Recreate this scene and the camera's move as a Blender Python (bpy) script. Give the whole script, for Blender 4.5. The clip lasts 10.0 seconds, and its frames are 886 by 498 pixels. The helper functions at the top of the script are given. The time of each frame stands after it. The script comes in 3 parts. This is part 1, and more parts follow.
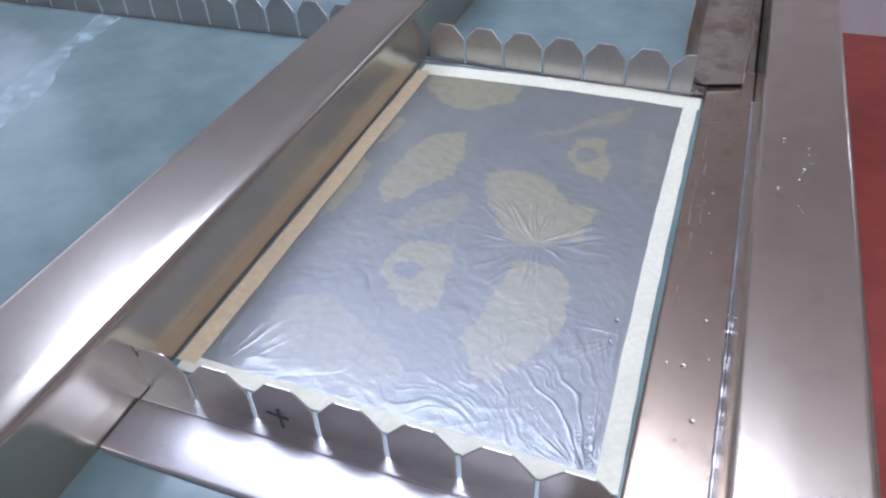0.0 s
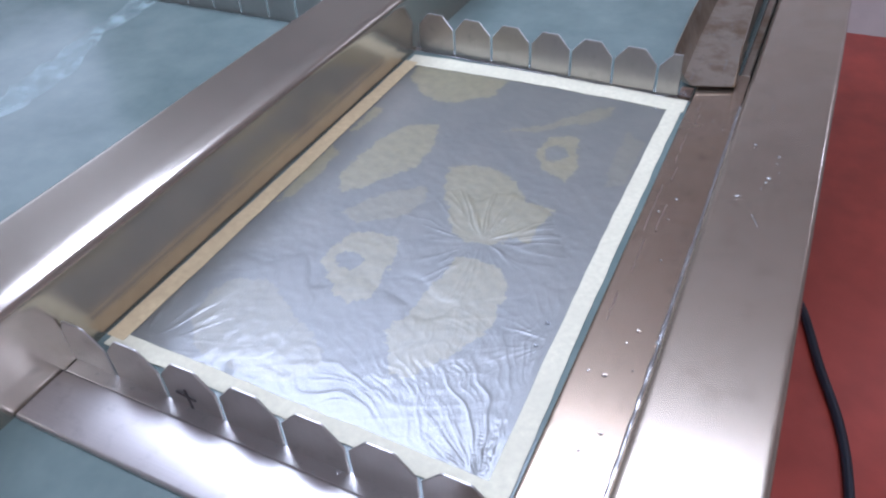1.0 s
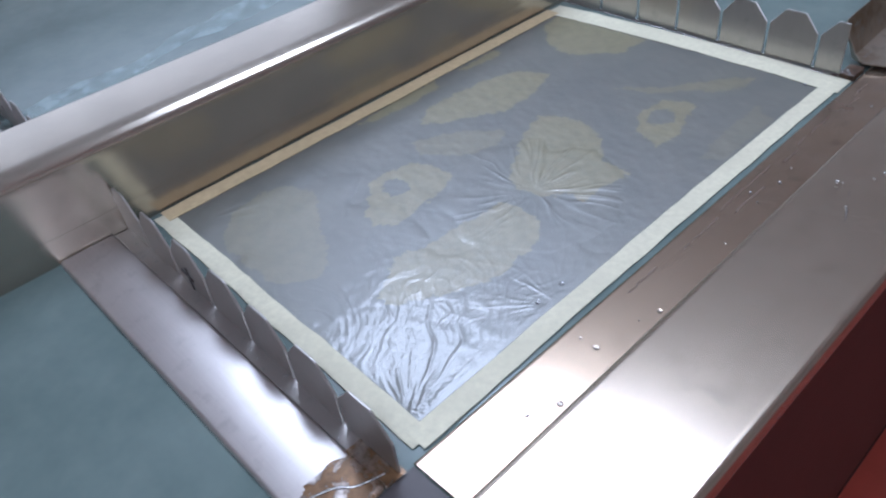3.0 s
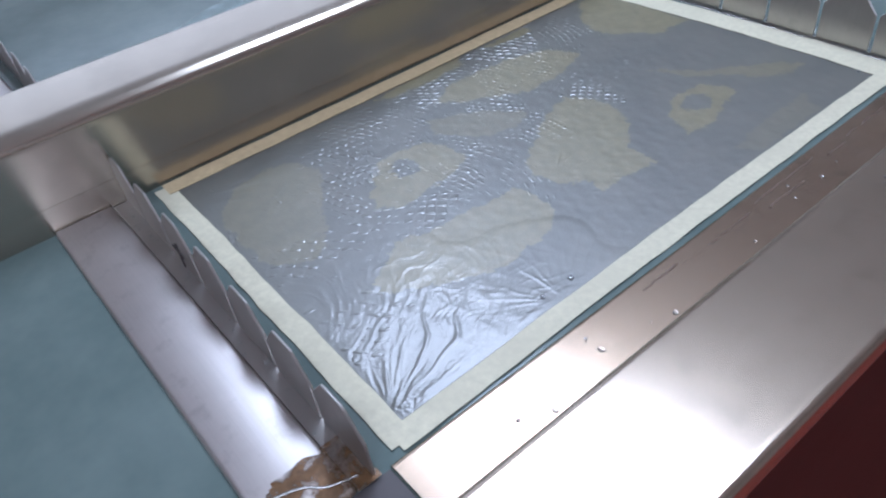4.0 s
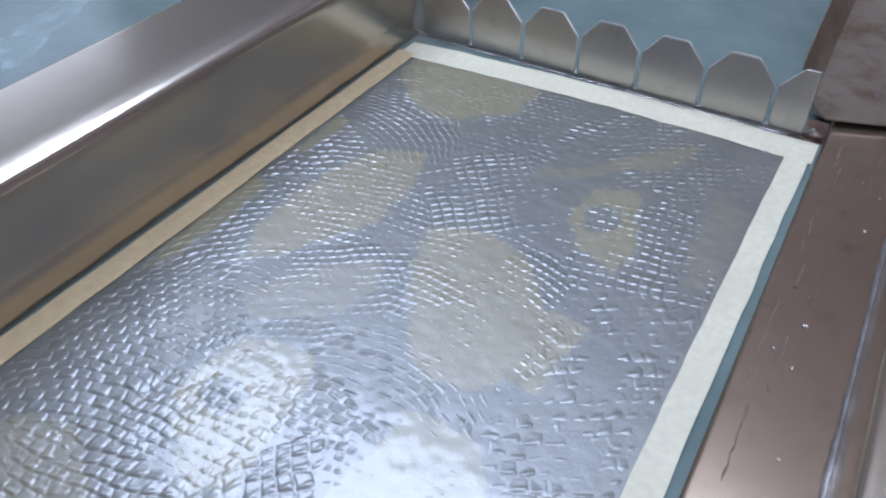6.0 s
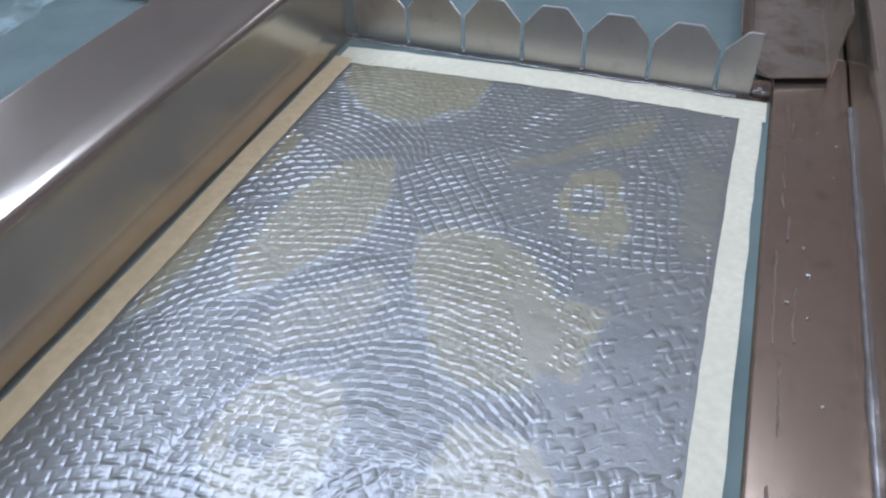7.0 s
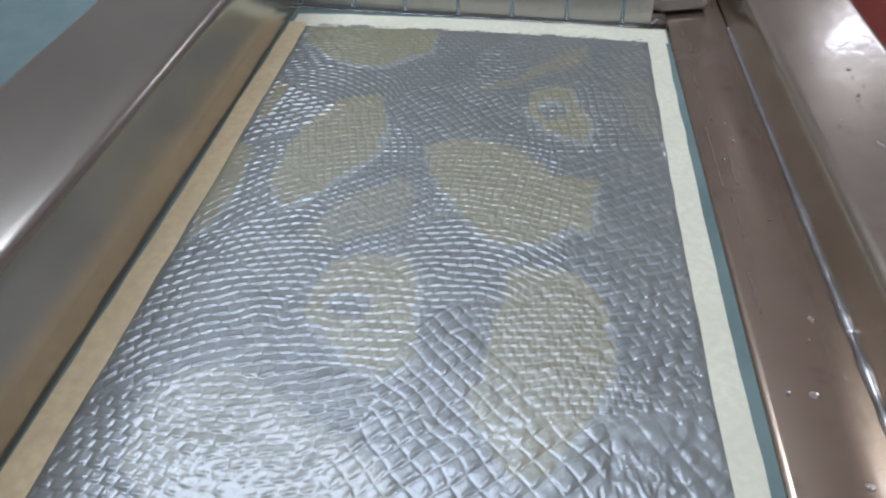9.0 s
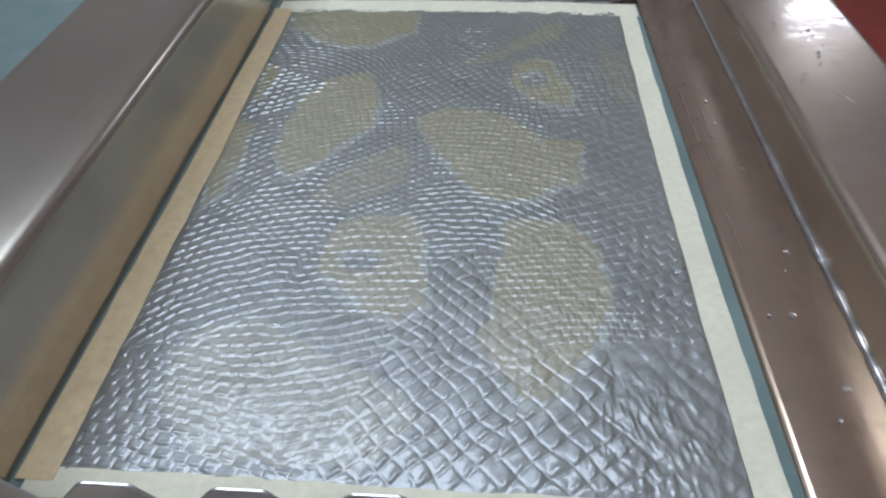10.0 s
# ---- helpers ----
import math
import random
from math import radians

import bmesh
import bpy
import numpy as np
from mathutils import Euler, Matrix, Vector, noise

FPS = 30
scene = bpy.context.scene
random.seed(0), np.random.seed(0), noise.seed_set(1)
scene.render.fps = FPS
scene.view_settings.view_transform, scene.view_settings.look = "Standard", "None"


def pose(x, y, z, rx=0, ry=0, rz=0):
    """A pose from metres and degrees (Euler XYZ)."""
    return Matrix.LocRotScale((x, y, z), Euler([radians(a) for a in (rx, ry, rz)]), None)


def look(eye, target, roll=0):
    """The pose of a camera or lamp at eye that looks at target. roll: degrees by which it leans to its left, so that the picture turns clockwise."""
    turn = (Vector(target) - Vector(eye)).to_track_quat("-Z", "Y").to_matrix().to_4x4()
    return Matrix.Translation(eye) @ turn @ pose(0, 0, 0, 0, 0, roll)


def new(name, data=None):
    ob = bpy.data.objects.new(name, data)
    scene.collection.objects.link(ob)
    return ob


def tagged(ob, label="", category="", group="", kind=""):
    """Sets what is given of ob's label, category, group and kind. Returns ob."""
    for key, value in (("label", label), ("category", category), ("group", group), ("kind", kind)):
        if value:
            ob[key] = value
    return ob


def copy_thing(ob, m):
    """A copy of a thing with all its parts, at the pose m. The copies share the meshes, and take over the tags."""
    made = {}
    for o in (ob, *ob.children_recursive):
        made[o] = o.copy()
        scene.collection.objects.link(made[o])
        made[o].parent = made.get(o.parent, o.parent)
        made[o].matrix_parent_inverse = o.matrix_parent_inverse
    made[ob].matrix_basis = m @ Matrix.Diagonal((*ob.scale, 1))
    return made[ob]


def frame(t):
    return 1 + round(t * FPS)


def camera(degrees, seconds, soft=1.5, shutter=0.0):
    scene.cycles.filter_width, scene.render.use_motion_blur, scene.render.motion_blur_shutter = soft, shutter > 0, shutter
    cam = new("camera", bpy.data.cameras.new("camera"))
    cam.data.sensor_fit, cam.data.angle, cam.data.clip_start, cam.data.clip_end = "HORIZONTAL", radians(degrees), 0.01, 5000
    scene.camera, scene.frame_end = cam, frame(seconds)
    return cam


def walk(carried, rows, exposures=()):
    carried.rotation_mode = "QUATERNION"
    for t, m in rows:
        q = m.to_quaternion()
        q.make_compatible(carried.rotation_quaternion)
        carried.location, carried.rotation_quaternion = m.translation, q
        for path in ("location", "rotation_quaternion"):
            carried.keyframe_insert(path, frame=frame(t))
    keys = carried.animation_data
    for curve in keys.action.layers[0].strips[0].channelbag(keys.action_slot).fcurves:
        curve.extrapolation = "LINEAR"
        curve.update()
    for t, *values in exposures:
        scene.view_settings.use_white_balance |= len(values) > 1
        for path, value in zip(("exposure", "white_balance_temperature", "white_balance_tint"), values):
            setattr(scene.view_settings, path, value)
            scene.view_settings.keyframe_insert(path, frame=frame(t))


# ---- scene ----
cam = camera(61.8, 10.0, 2.2)
PATH = [
    (0, (0.26, -1.16, 0.638), (-0.327, 0.256, -0.647), -3.4),
    (0.5, (0.314, -1.138, 0.632), (-0.338, 0.256, -0.644), -3.8),
    (1, (0.389, -1.094, 0.623), (-0.331, 0.252, -0.669), -3.8),
    (1.5, (0.447, -1.061, 0.61), (-0.381, 0.229, -0.675), -4.8),
    (2, (0.513, -1.003, 0.591), (-0.414, 0.227, -0.684), -4.5),
    (2.5, (0.546, -0.974, 0.564), (-0.532, 0.132, -0.707), -5.7),
    (2.7, (0.558, -0.969, 0.548), (-0.578, 0.079, -0.722), -6.5),
    (3.8, (0.585, -0.92, 0.48), (-0.705, -0.057, -0.781), -9.3),
    (4, (0.568, -0.903, 0.483), (-0.703, -0.037, -0.797), -8.3),
    (4.5, (0.529, -0.838, 0.479), (-0.724, 0.051, -0.801), -6.7),
    (5, (0.47, -0.776, 0.467), (-0.763, 0.167, -0.794), -6.2),
    (5.5, (0.388, -0.724, 0.461), (-0.695, 0.328, -0.85), -4.6),
    (5.7, (0.328, -0.714, 0.448), (-0.612, 0.454, -0.876), -2.2),
    (6.8, (0.208, -0.717, 0.438), (-0.431, 0.644, -0.882), -4.1),
    (7, (0.181, -0.739, 0.437), (-0.383, 0.641, -0.896), -3.2),
    (7.5, (0.125, -0.809, 0.44), (-0.315, 0.625, -0.882), -2.0),
    (8, (0.105, -0.858, 0.443), (-0.218, 0.609, -0.877), -0.8),
    (8.5, (0.093, -0.898, 0.442), (-0.146, 0.591, -0.872), -0.7),
    (9, (0.067, -0.933, 0.436), (-0.113, 0.564, -0.878), -0.3),
    (9.5, (0.05, -0.966, 0.434), (-0.083, 0.535, -0.882), -0.5),
    (10, (0.045, -0.994, 0.433), (-0.059, 0.512, -0.879), -1.0),
]
walk(cam, [(t, look(eye, target, roll)) for t, eye, target, roll in PATH],
     exposures=[(0.0, -0.10, 5450, 22), (1.5, -0.16, 5450, 21), (2.3, -0.38, 5450, 17), (4.2, -0.50, 5420, 17), (5.5, -0.42, 5400, 18), (7.5, -0.44, 5550, 16), (10.0, -0.55, 5750, 11)])

# ---- world and light ----
world = bpy.data.worlds.new("world")
scene.world = world
world.use_nodes = True
world.node_tree.nodes["Background"].inputs[0].default_value = (0.75, 0.85, 1.0, 1)
world.node_tree.nodes["Background"].inputs[1].default_value = 0.4


def area(name, m, sx, sy, watts, colour):
    d = bpy.data.lights.new(name, "AREA")
    d.shape, d.size, d.size_y, d.energy, d.color = "RECTANGLE", sx, sy, watts, colour
    ob = new(name, d)
    ob.matrix_world = m
    return ob


CEIL, FLOOR = 1.95, -0.85
area("ceiling_and_fill_light", pose(-0.58, 0.24, CEIL - 0.09), 2.0, 0.58, 51, (0.84, 0.92, 1.0))
# Fill added behind the camera, no lamp known there; lifts beam face and combs.
area("ceiling_and_fill_light", pose(1.35, -1.75, CEIL - 0.09), 2.0, 0.54, 40, (0.88, 0.94, 1.0))
# Unseen west window, added so beam top and basin water reflect brighter.
area("side_fill_light", pose(-2.66, 0.2, 1.15, 0, -90, 0), 0.9, 2.1, 2.1, (0.93, 0.96, 1.0))
area("window_light", pose(1.41, 2.40, 1.31, -90, 0, 0), 0.34, 0.13, 2.0, (1.0, 0.97, 1.0))


# ---- materials ----
def nodes_of(name):
    m = bpy.data.materials.new(name)
    m.use_nodes = True
    t = m.node_tree
    return m, t, t.nodes["Principled BSDF"]


def node(t, kind, **values):
    n = t.nodes.new(kind)
    for k, v in values.items():
        if k in ("operation", "data_type", "blend_type", "attribute_name", "noise_dimensions", "feature"):
            setattr(n, k, v)
        else:
            n.inputs[k.replace("_", " ")].default_value = v
    return n


def coords(t, scale=(1, 1, 1)):
    c = t.nodes.new("ShaderNodeTexCoord")
    mp = t.nodes.new("ShaderNodeMapping")
    mp.inputs["Scale"].default_value = scale
    t.links.new(c.outputs["Object"], mp.inputs["Vector"])
    return mp.outputs["Vector"]


def noise_tex(t, vec, scale, detail=3.0, rough=0.55):
    n = node(t, "ShaderNodeTexNoise", Scale=scale, Detail=detail, Roughness=rough)
    t.links.new(vec, n.inputs["Vector"])
    return n.outputs["Fac"]


def ramp(t, fac, stops):
    r = t.nodes.new("ShaderNodeValToRGB")
    e = r.color_ramp.elements
    while len(e) < len(stops):
        e.new(0.5)
    for el, (p, c) in zip(e, stops):
        el.position, el.color = p, (*c, 1) if len(c) == 3 else c
    t.links.new(fac, r.inputs["Fac"])
    return r.outputs["Color"]


def grey(v):
    return (v, v, v)


def mix(t, fac, a, b, blend="MIX"):
    m = t.nodes.new("ShaderNodeMix")
    m.data_type, m.blend_type = "RGBA", blend
    for sock, v in ((m.inputs[0], fac), (m.inputs[6], a), (m.inputs[7], b)):
        if isinstance(v, bpy.types.NodeSocket):
            t.links.new(v, sock)
        elif isinstance(v, (int, float)):
            sock.default_value = v
        else:
            sock.default_value = (*v, 1)
    return m.outputs[2]


def bump(t, bsdf, height, strength, dist):
    b = node(t, "ShaderNodeBump", Strength=strength, Distance=dist)
    t.links.new(height, b.inputs["Height"])
    t.links.new(b.outputs["Normal"], bsdf.inputs["Normal"])


def steel(name, colour, rough, along=1, stain=0.5, wet=0.0):
    """Brushed stainless steel with the brushing along one axis, water marks and smears."""
    m, t, b = nodes_of(name)
    sc = [90, 90, 90]
    sc[along] = 2.5
    brush = noise_tex(t, coords(t, sc), 6.0, 4.0, 0.7)
    smear = noise_tex(t, coords(t), 6.0, 5.0, 0.6)
    spots = noise_tex(t, coords(t), 38.0, 3.0, 0.65)
    dark = tuple(c * 0.62 for c in colour)
    c = mix(t, ramp(t, smear, [(0.38, grey(0)), (0.66, grey(1))]), colour, tuple(0.82 * v for v in colour))
    c = mix(t, ramp(t, spots, [(0.56, grey(0)), (0.74, grey(stain))]), c, dark)
    c = mix(t, 0.25, c, ramp(t, brush, [(0.3, tuple(v * 0.8 for v in colour)), (0.7, colour)]))
    t.links.new(c, b.inputs["Base Color"])
    b.inputs["Metallic"].default_value = 0.9
    r = ramp(t, smear, [(0.3, grey(rough * 0.92)), (0.7, grey(rough * 1.12))])
    t.links.new(r, b.inputs["Roughness"])
    bump(t, b, brush, 0.12, 0.0006)
    if wet:
        # a patchy film of water over the metal
        w = noise_tex(t, coords(t), 11.0, 5.0, 0.62)
        t.links.new(ramp(t, w, [(0.40, grey(0.15)), (0.60, grey(wet))]), b.inputs["Coat Weight"])
        b.inputs["Coat Roughness"].default_value = 0.03
        b.inputs["Coat IOR"].default_value = 1.45
        cb = node(t, "ShaderNodeBump", Strength=0.30, Distance=0.0012)
        t.links.new(noise_tex(t, coords(t), 42.0, 3.0, 0.6), cb.inputs["Height"])
        t.links.new(cb.outputs["Normal"], b.inputs["Coat Normal"])
    return m


def plain(name, colour, rough, metallic=0.0, var=0.25, scale=30.0, relief=0.1, dist=0.001):
    m, t, b = nodes_of(name)
    n = noise_tex(t, coords(t), scale, 4.0)
    n2 = noise_tex(t, coords(t), scale * 0.13, 3.0)
    c = mix(t, ramp(t, n, [(0.3, grey(0)), (0.7, grey(1))]), tuple(v * (1 - var) for v in colour), colour)
    c = mix(t, ramp(t, n2, [(0.4, grey(0)), (0.65, grey(0.6))]), c, tuple(v * (1 - var) for v in colour))
    t.links.new(c, b.inputs["Base Color"])
    b.inputs["Roughness"].default_value, b.inputs["Metallic"].default_value = rough, metallic
    bump(t, b, n, relief, dist)
    return m


def film_material():
    """Printed transfer film: a grey-brown wash with olive blotches, glossy with water."""
    m, t, b = nodes_of("printed_film")
    at = node(t, "ShaderNodeAttribute", attribute_name="blotch")
    v = coords(t)
    jag = noise_tex(t, v, 170.0, 3.0, 0.6)
    jag2 = noise_tex(t, v, 45.0, 2.0, 0.5)
    a = node(t, "ShaderNodeMath", operation="MULTIPLY_ADD")
    t.links.new(jag, a.inputs[0])
    a.inputs[1].default_value = 1.5
    t.links.new(at.outputs["Fac"], a.inputs[2])
    a2 = node(t, "ShaderNodeMath", operation="MULTIPLY_ADD")
    t.links.new(jag2, a2.inputs[0])
    a2.inputs[1].default_value = 1.9
    t.links.new(a.outputs[0], a2.inputs[2])
    s = node(t, "ShaderNodeMath", operation="MULTIPLY_ADD")
    t.links.new(a2.outputs[0], s.inputs[0])
    s.inputs[1].default_value, s.inputs[2].default_value = 0.2, 0.5 - 0.34
    d = s.outputs[0]
    wash = noise_tex(t, v, 14.0, 4.0, 0.6)
    ground = ramp(t, wash, [(0.3, (0.064, 0.067, 0.054)), (0.7, (0.094, 0.093, 0.073))])
    olive = ramp(t, noise_tex(t, v, 60.0, 3.0), [(0.3, (0.124, 0.110, 0.052)), (0.7, (0.168, 0.148, 0.073))])
    # a pale serrated fringe where the print has slipped off the blotches
    fr = node(t, "ShaderNodeAttribute", attribute_name="fringe")
    f = node(t, "ShaderNodeMath", operation="MULTIPLY_ADD")
    t.links.new(noise_tex(t, v, 120.0, 3.0, 0.65), f.inputs[0])
    f.inputs[1].default_value = 2.2
    t.links.new(fr.outputs["Fac"], f.inputs[2])
    c = mix(t, ramp(t, f.outputs[0], [(0.95, grey(0)), (1.35, grey(0.65))]), ground, (0.20, 0.207, 0.172))
    ink = node(t, "ShaderNodeAttribute", attribute_name="ink")
    cover = node(t, "ShaderNodeMath", operation="MULTIPLY")
    t.links.new(ramp(t, d, [(0.49, grey(0)), (0.54, grey(1))]), cover.inputs[0])
    t.links.new(ink.outputs["Fac"], cover.inputs[1])
    c = mix(t, cover.outputs[0], c, olive)
    t.links.new(c, b.inputs["Base Color"])
    b.inputs["Roughness"].default_value = 0.46
    b.inputs["IOR"].default_value = 2.1
    b.inputs["Coat Weight"].default_value = 0.50
    b.inputs["Coat Roughness"].default_value = 0.12
    fine = noise_tex(t, coords(t), 420.0, 3.0, 0.6)
    bump(t, b, fine, 0.35, 0.0006)
    return m


def water_material():
    m, t, b = nodes_of("tank_water")
    v = coords(t)
    big = noise_tex(t, v, 4.5, 5.0, 0.65)
    base = ramp(t, big, [(0.35, (0.088, 0.120, 0.112)), (0.65, (0.132, 0.168, 0.155))])
    c = base
    t.links.new(c, b.inputs["Base Color"])
    b.inputs["Roughness"].default_value, b.inputs["IOR"].default_value = 0.17, 1.33
    bump(t, b, noise_tex(t, v, 9.0, 2.0), 0.06, 0.01)
    return m


MAT_BEAM = steel("brushed_steel", (0.50, 0.445, 0.37), 0.21, 1, 0.3)
MAT_RIM = steel("worn_steel", (0.50, 0.415, 0.325), 0.24, 1, 0.6, 1.0)
MAT_LEDGE = steel("wet_steel", (0.44, 0.335, 0.245), 0.25, 1, 0.9, 1.0)
MAT_SHELF = steel("shelf_steel", (0.66, 0.615, 0.585), 0.40, 0, 0.6)
MAT_COMB = steel("comb_steel", (0.52, 0.495, 0.465), 0.36, 2, 0.5)
MAT_END = steel("stained_steel", (0.46, 0.40, 0.325), 0.30, 1, 1.0)
# brown rust bloom and pale lime marks over the gutter's steel
end_t = MAT_END.node_tree
end_b = end_t.nodes["Principled BSDF"]
end_c = end_b.inputs["Base Color"].links[0].from_socket
end_c = mix(end_t, ramp(end_t, noise_tex(end_t, coords(end_t), 17.0, 5.0, 0.6), [(0.44, grey(0)), (0.66, grey(0.75))]), end_c, (0.20, 0.125, 0.06))
end_c = mix(end_t, ramp(end_t, noise_tex(end_t, coords(end_t, (1.0, 0.4, 1.0)), 46.0, 4.0, 0.65), [(0.58, grey(0)), (0.70, grey(0.7))]), end_c, (0.40, 0.42, 0.42))
end_t.links.new(end_c, end_b.inputs["Base Color"])
# The outer side below the rim has its own near-black colour.
MAT_SIDE = plain("dark_side", (0.020, 0.015, 0.016), 0.42, 0.3, 0.4, 25, 0.2)
MAT_SEAM = plain("seam_bead", (0.52, 0.50, 0.48), 0.25, 0.8, 0.4, 90, 0.5)
MAT_RUST = plain("rust", (0.12, 0.075, 0.05), 0.4, 0.2, 0.75, 60, 0.6, 0.003)
MAT_STAIN = plain("rust_stain", (0.27, 0.15, 0.07), 0.3, 0.4, 0.6, 70, 0.4, 0.002)
stain_t = MAT_STAIN.node_tree
stain_t.links.new(ramp(stain_t, noise_tex(stain_t, coords(stain_t), 48.0, 4.0, 0.6), [(0.36, grey(0.1)), (0.55, grey(0.95))]), stain_t.nodes["Principled BSDF"].inputs["Alpha"])
MAT_FILM = film_material()
MAT_WATER = water_material()
MAT_TAPE = plain("masking_tape", (0.56, 0.525, 0.38), 0.62, 0, 0.18, 130, 0.4, 0.0006)
MAT_TAPE_WET = plain("soaked_tape", (0.50, 0.385, 0.22), 0.45, 0, 0.22, 110, 0.4, 0.0006)
MAT_FLOOR = plain("red_floor_paint", (0.42, 0.068, 0.044), 0.38, 0, 0.3, 9, 0.15)
MAT_WALL = plain("beige_wall_paint", (0.54, 0.50, 0.455), 0.7, 0, 0.1, 12, 0.1)
MAT_CEIL = plain("ceiling_paint", (0.78, 0.77, 0.76), 0.8, 0, 0.08, 8, 0.1)
MAT_HOSE = plain("black_rubber", (0.022, 0.024, 0.034), 0.45, 0, 0.3, 60, 0.1)
# Pen ink, and the painted shade of the gap behind the ledge end.
MAT_DARK = plain("ink_and_gap_shade", (0.06, 0.05, 0.05), 0.5)
MAT_GRIME = plain("brown_grime", (0.20, 0.14, 0.105), 0.5, 0.2, 0.5, 80, 0.4)
MAT_FRAME = plain("white_frame", (0.75, 0.75, 0.75), 0.4)


def glow_material(name, colour, strength):
    m, t, b = nodes_of(name)
    b.inputs["Base Color"].default_value = (*colour, 1)
    b.inputs["Emission Color"].default_value = (*colour, 1)
    b.inputs["Emission Strength"].default_value = strength
    return m


MAT_SKY = glow_material("daylight_backdrop", (0.9, 0.95, 1.0), 1.2)
MAT_TUBE = glow_material("lamp_diffuser", (0.86, 0.93, 1.0), 6.0)
drop_m, drop_t, drop_b = nodes_of("water_drop")
drop_b.inputs["Base Color"].default_value = (0.9, 0.93, 0.95, 1)
drop_b.inputs["Roughness"].default_value, drop_b.inputs["IOR"].default_value = 0.03, 1.33
drop_b.inputs["Transmission Weight"].default_value = 0.9
MAT_DROP = drop_m


# ---- mesh helpers ----
def part(name, bm, material, parent=None, label=""):
    me = bpy.data.meshes.new(name)
    bm.normal_update()
    bm.to_mesh(me)
    bm.free()
    me.materials.append(material)
    ob = new(name, me)
    if parent is not None:
        ob.parent = parent
    if label:
        ob["label"] = label
    return ob


def empty(name):
    ob = new(name)
    ob.empty_display_size = 0.05
    return ob


def box(x0, x1, y0, y1, z0, z1, bev=0.0, seg=2, bm=None):
    b = bmesh.new()
    bmesh.ops.create_cube(b, size=1)
    for v in b.verts:
        v.co = ((x0 + x1) / 2 + v.co.x * (x1 - x0), (y0 + y1) / 2 + v.co.y * (y1 - y0), (z0 + z1) / 2 + v.co.z * (z1 - z0))
    if bev:
        bmesh.ops.bevel(b, geom=b.edges[:], offset=bev, segments=seg, affect="EDGES", profile=0.5)
    return b


def arc(cx, cz, r, a0, a1, n=6):
    return [(cx + r * math.cos(radians(a0 + (a1 - a0) * i / n)), cz + r * math.sin(radians(a0 + (a1 - a0) * i / n))) for i in range(n + 1)]


def extrude_y(profile, y0, y1, steps=1, wob=0.0):
    """A closed (x, z) profile drawn out along y; wob: metres of unevenness."""
    b = bmesh.new()
    rings = []
    for k in range(steps + 1):
        y = y0 + (y1 - y0) * k / steps
        dz = wob * (noise.noise((y * 2.3, 0.3, 1.7))) if wob else 0
        rings.append([b.verts.new((x, y, z + (dz if z > -0.05 else 0))) for x, z in profile])
    n = len(profile)
    for r0, r1 in zip(rings, rings[1:]):
        for i in range(n):
            f = b.faces.new((r0[i], r0[(i + 1) % n], r1[(i + 1) % n], r1[i]))
    b.faces.new(rings[0][::-1])
    b.faces.new(rings[-1])
    bmesh.ops.recalc_face_normals(b, faces=b.faces[:])
    return b


def smooth(ob, angle=35):
    me = ob.data
    me.polygons.foreach_set("use_smooth", [True] * len(me.polygons))
    me.set_sharp_from_angle(angle=radians(angle))
    return ob


def tube(points, r, sides=10, lumps=0.0):
    b = bmesh.new()
    rings = []
    for i, p in enumerate(points):
        p = Vector(p)
        d = (Vector(points[min(i + 1, len(points) - 1)]) - Vector(points[max(i - 1, 0)])).normalized()
        side = d.cross(Vector((0, 0, 1))).normalized()
        up = side.cross(d)
        rr = r * (1 + lumps * noise.noise(p * 60))
        rings.append([b.verts.new(p + rr * (side * math.cos(2 * math.pi * k / sides) + up * math.sin(2 * math.pi * k / sides))) for k in range(sides)])
    for r0, r1 in zip(rings, rings[1:]):
        for k in range(sides):
            b.faces.new((r0[k], r0[(k + 1) % sides], r1[(k + 1) % sides], r1[k]))
    b.faces.new(rings[0][::-1])
    b.faces.new(rings[-1])
    bmesh.ops.recalc_face_normals(b, faces=b.faces[:])
    return b


# ---- the room ----
XL, XR, YN, YF = -2.7, 3.0, -3.6, 2.45
tagged(part("floor", box(XL, XR, YN, YF, FLOOR - 0.1, FLOOR), MAT_FLOOR), "red painted concrete floor of the workshop", "floor", kind="structure")
tagged(part("ceiling", box(XL, XR, YN, YF, CEIL, CEIL + 0.1), MAT_CEIL), "plain pale workshop ceiling", "ceiling", kind="structure")
tagged(part("wall_east", box(XR, XR + 0.15, YN, YF, FLOOR, CEIL), MAT_WALL), "beige painted workshop wall", "wall", kind="structure")
tagged(part("wall_south", box(XL, XR, YN - 0.15, YN, FLOOR, CEIL), MAT_WALL), "beige painted workshop wall", "wall", kind="structure")
WX0, WX1, WZ0, WZ1 = 1.17, 1.97, 1.00, 1.64
wb = bmesh.new()
for x0, x1, z0, z1 in ((XL, WX0, FLOOR, CEIL), (WX1, XR, FLOOR, CEIL), (WX0, WX1, FLOOR, WZ0), (WX0, WX1, WZ1, CEIL)):
    b2 = box(x0, x1, YF, YF + 0.15, z0, z1)
    me2 = bpy.data.meshes.new("tmp")
    b2.to_mesh(me2)
    b2.free()
    wb.from_mesh(me2)
    bpy.data.meshes.remove(me2)
tagged(part("wall_north", wb, MAT_WALL), "beige painted workshop wall with a window", "wall", kind="structure")
win = tagged(empty("window_1"), "white framed workshop window letting in daylight", "window", kind="structure")
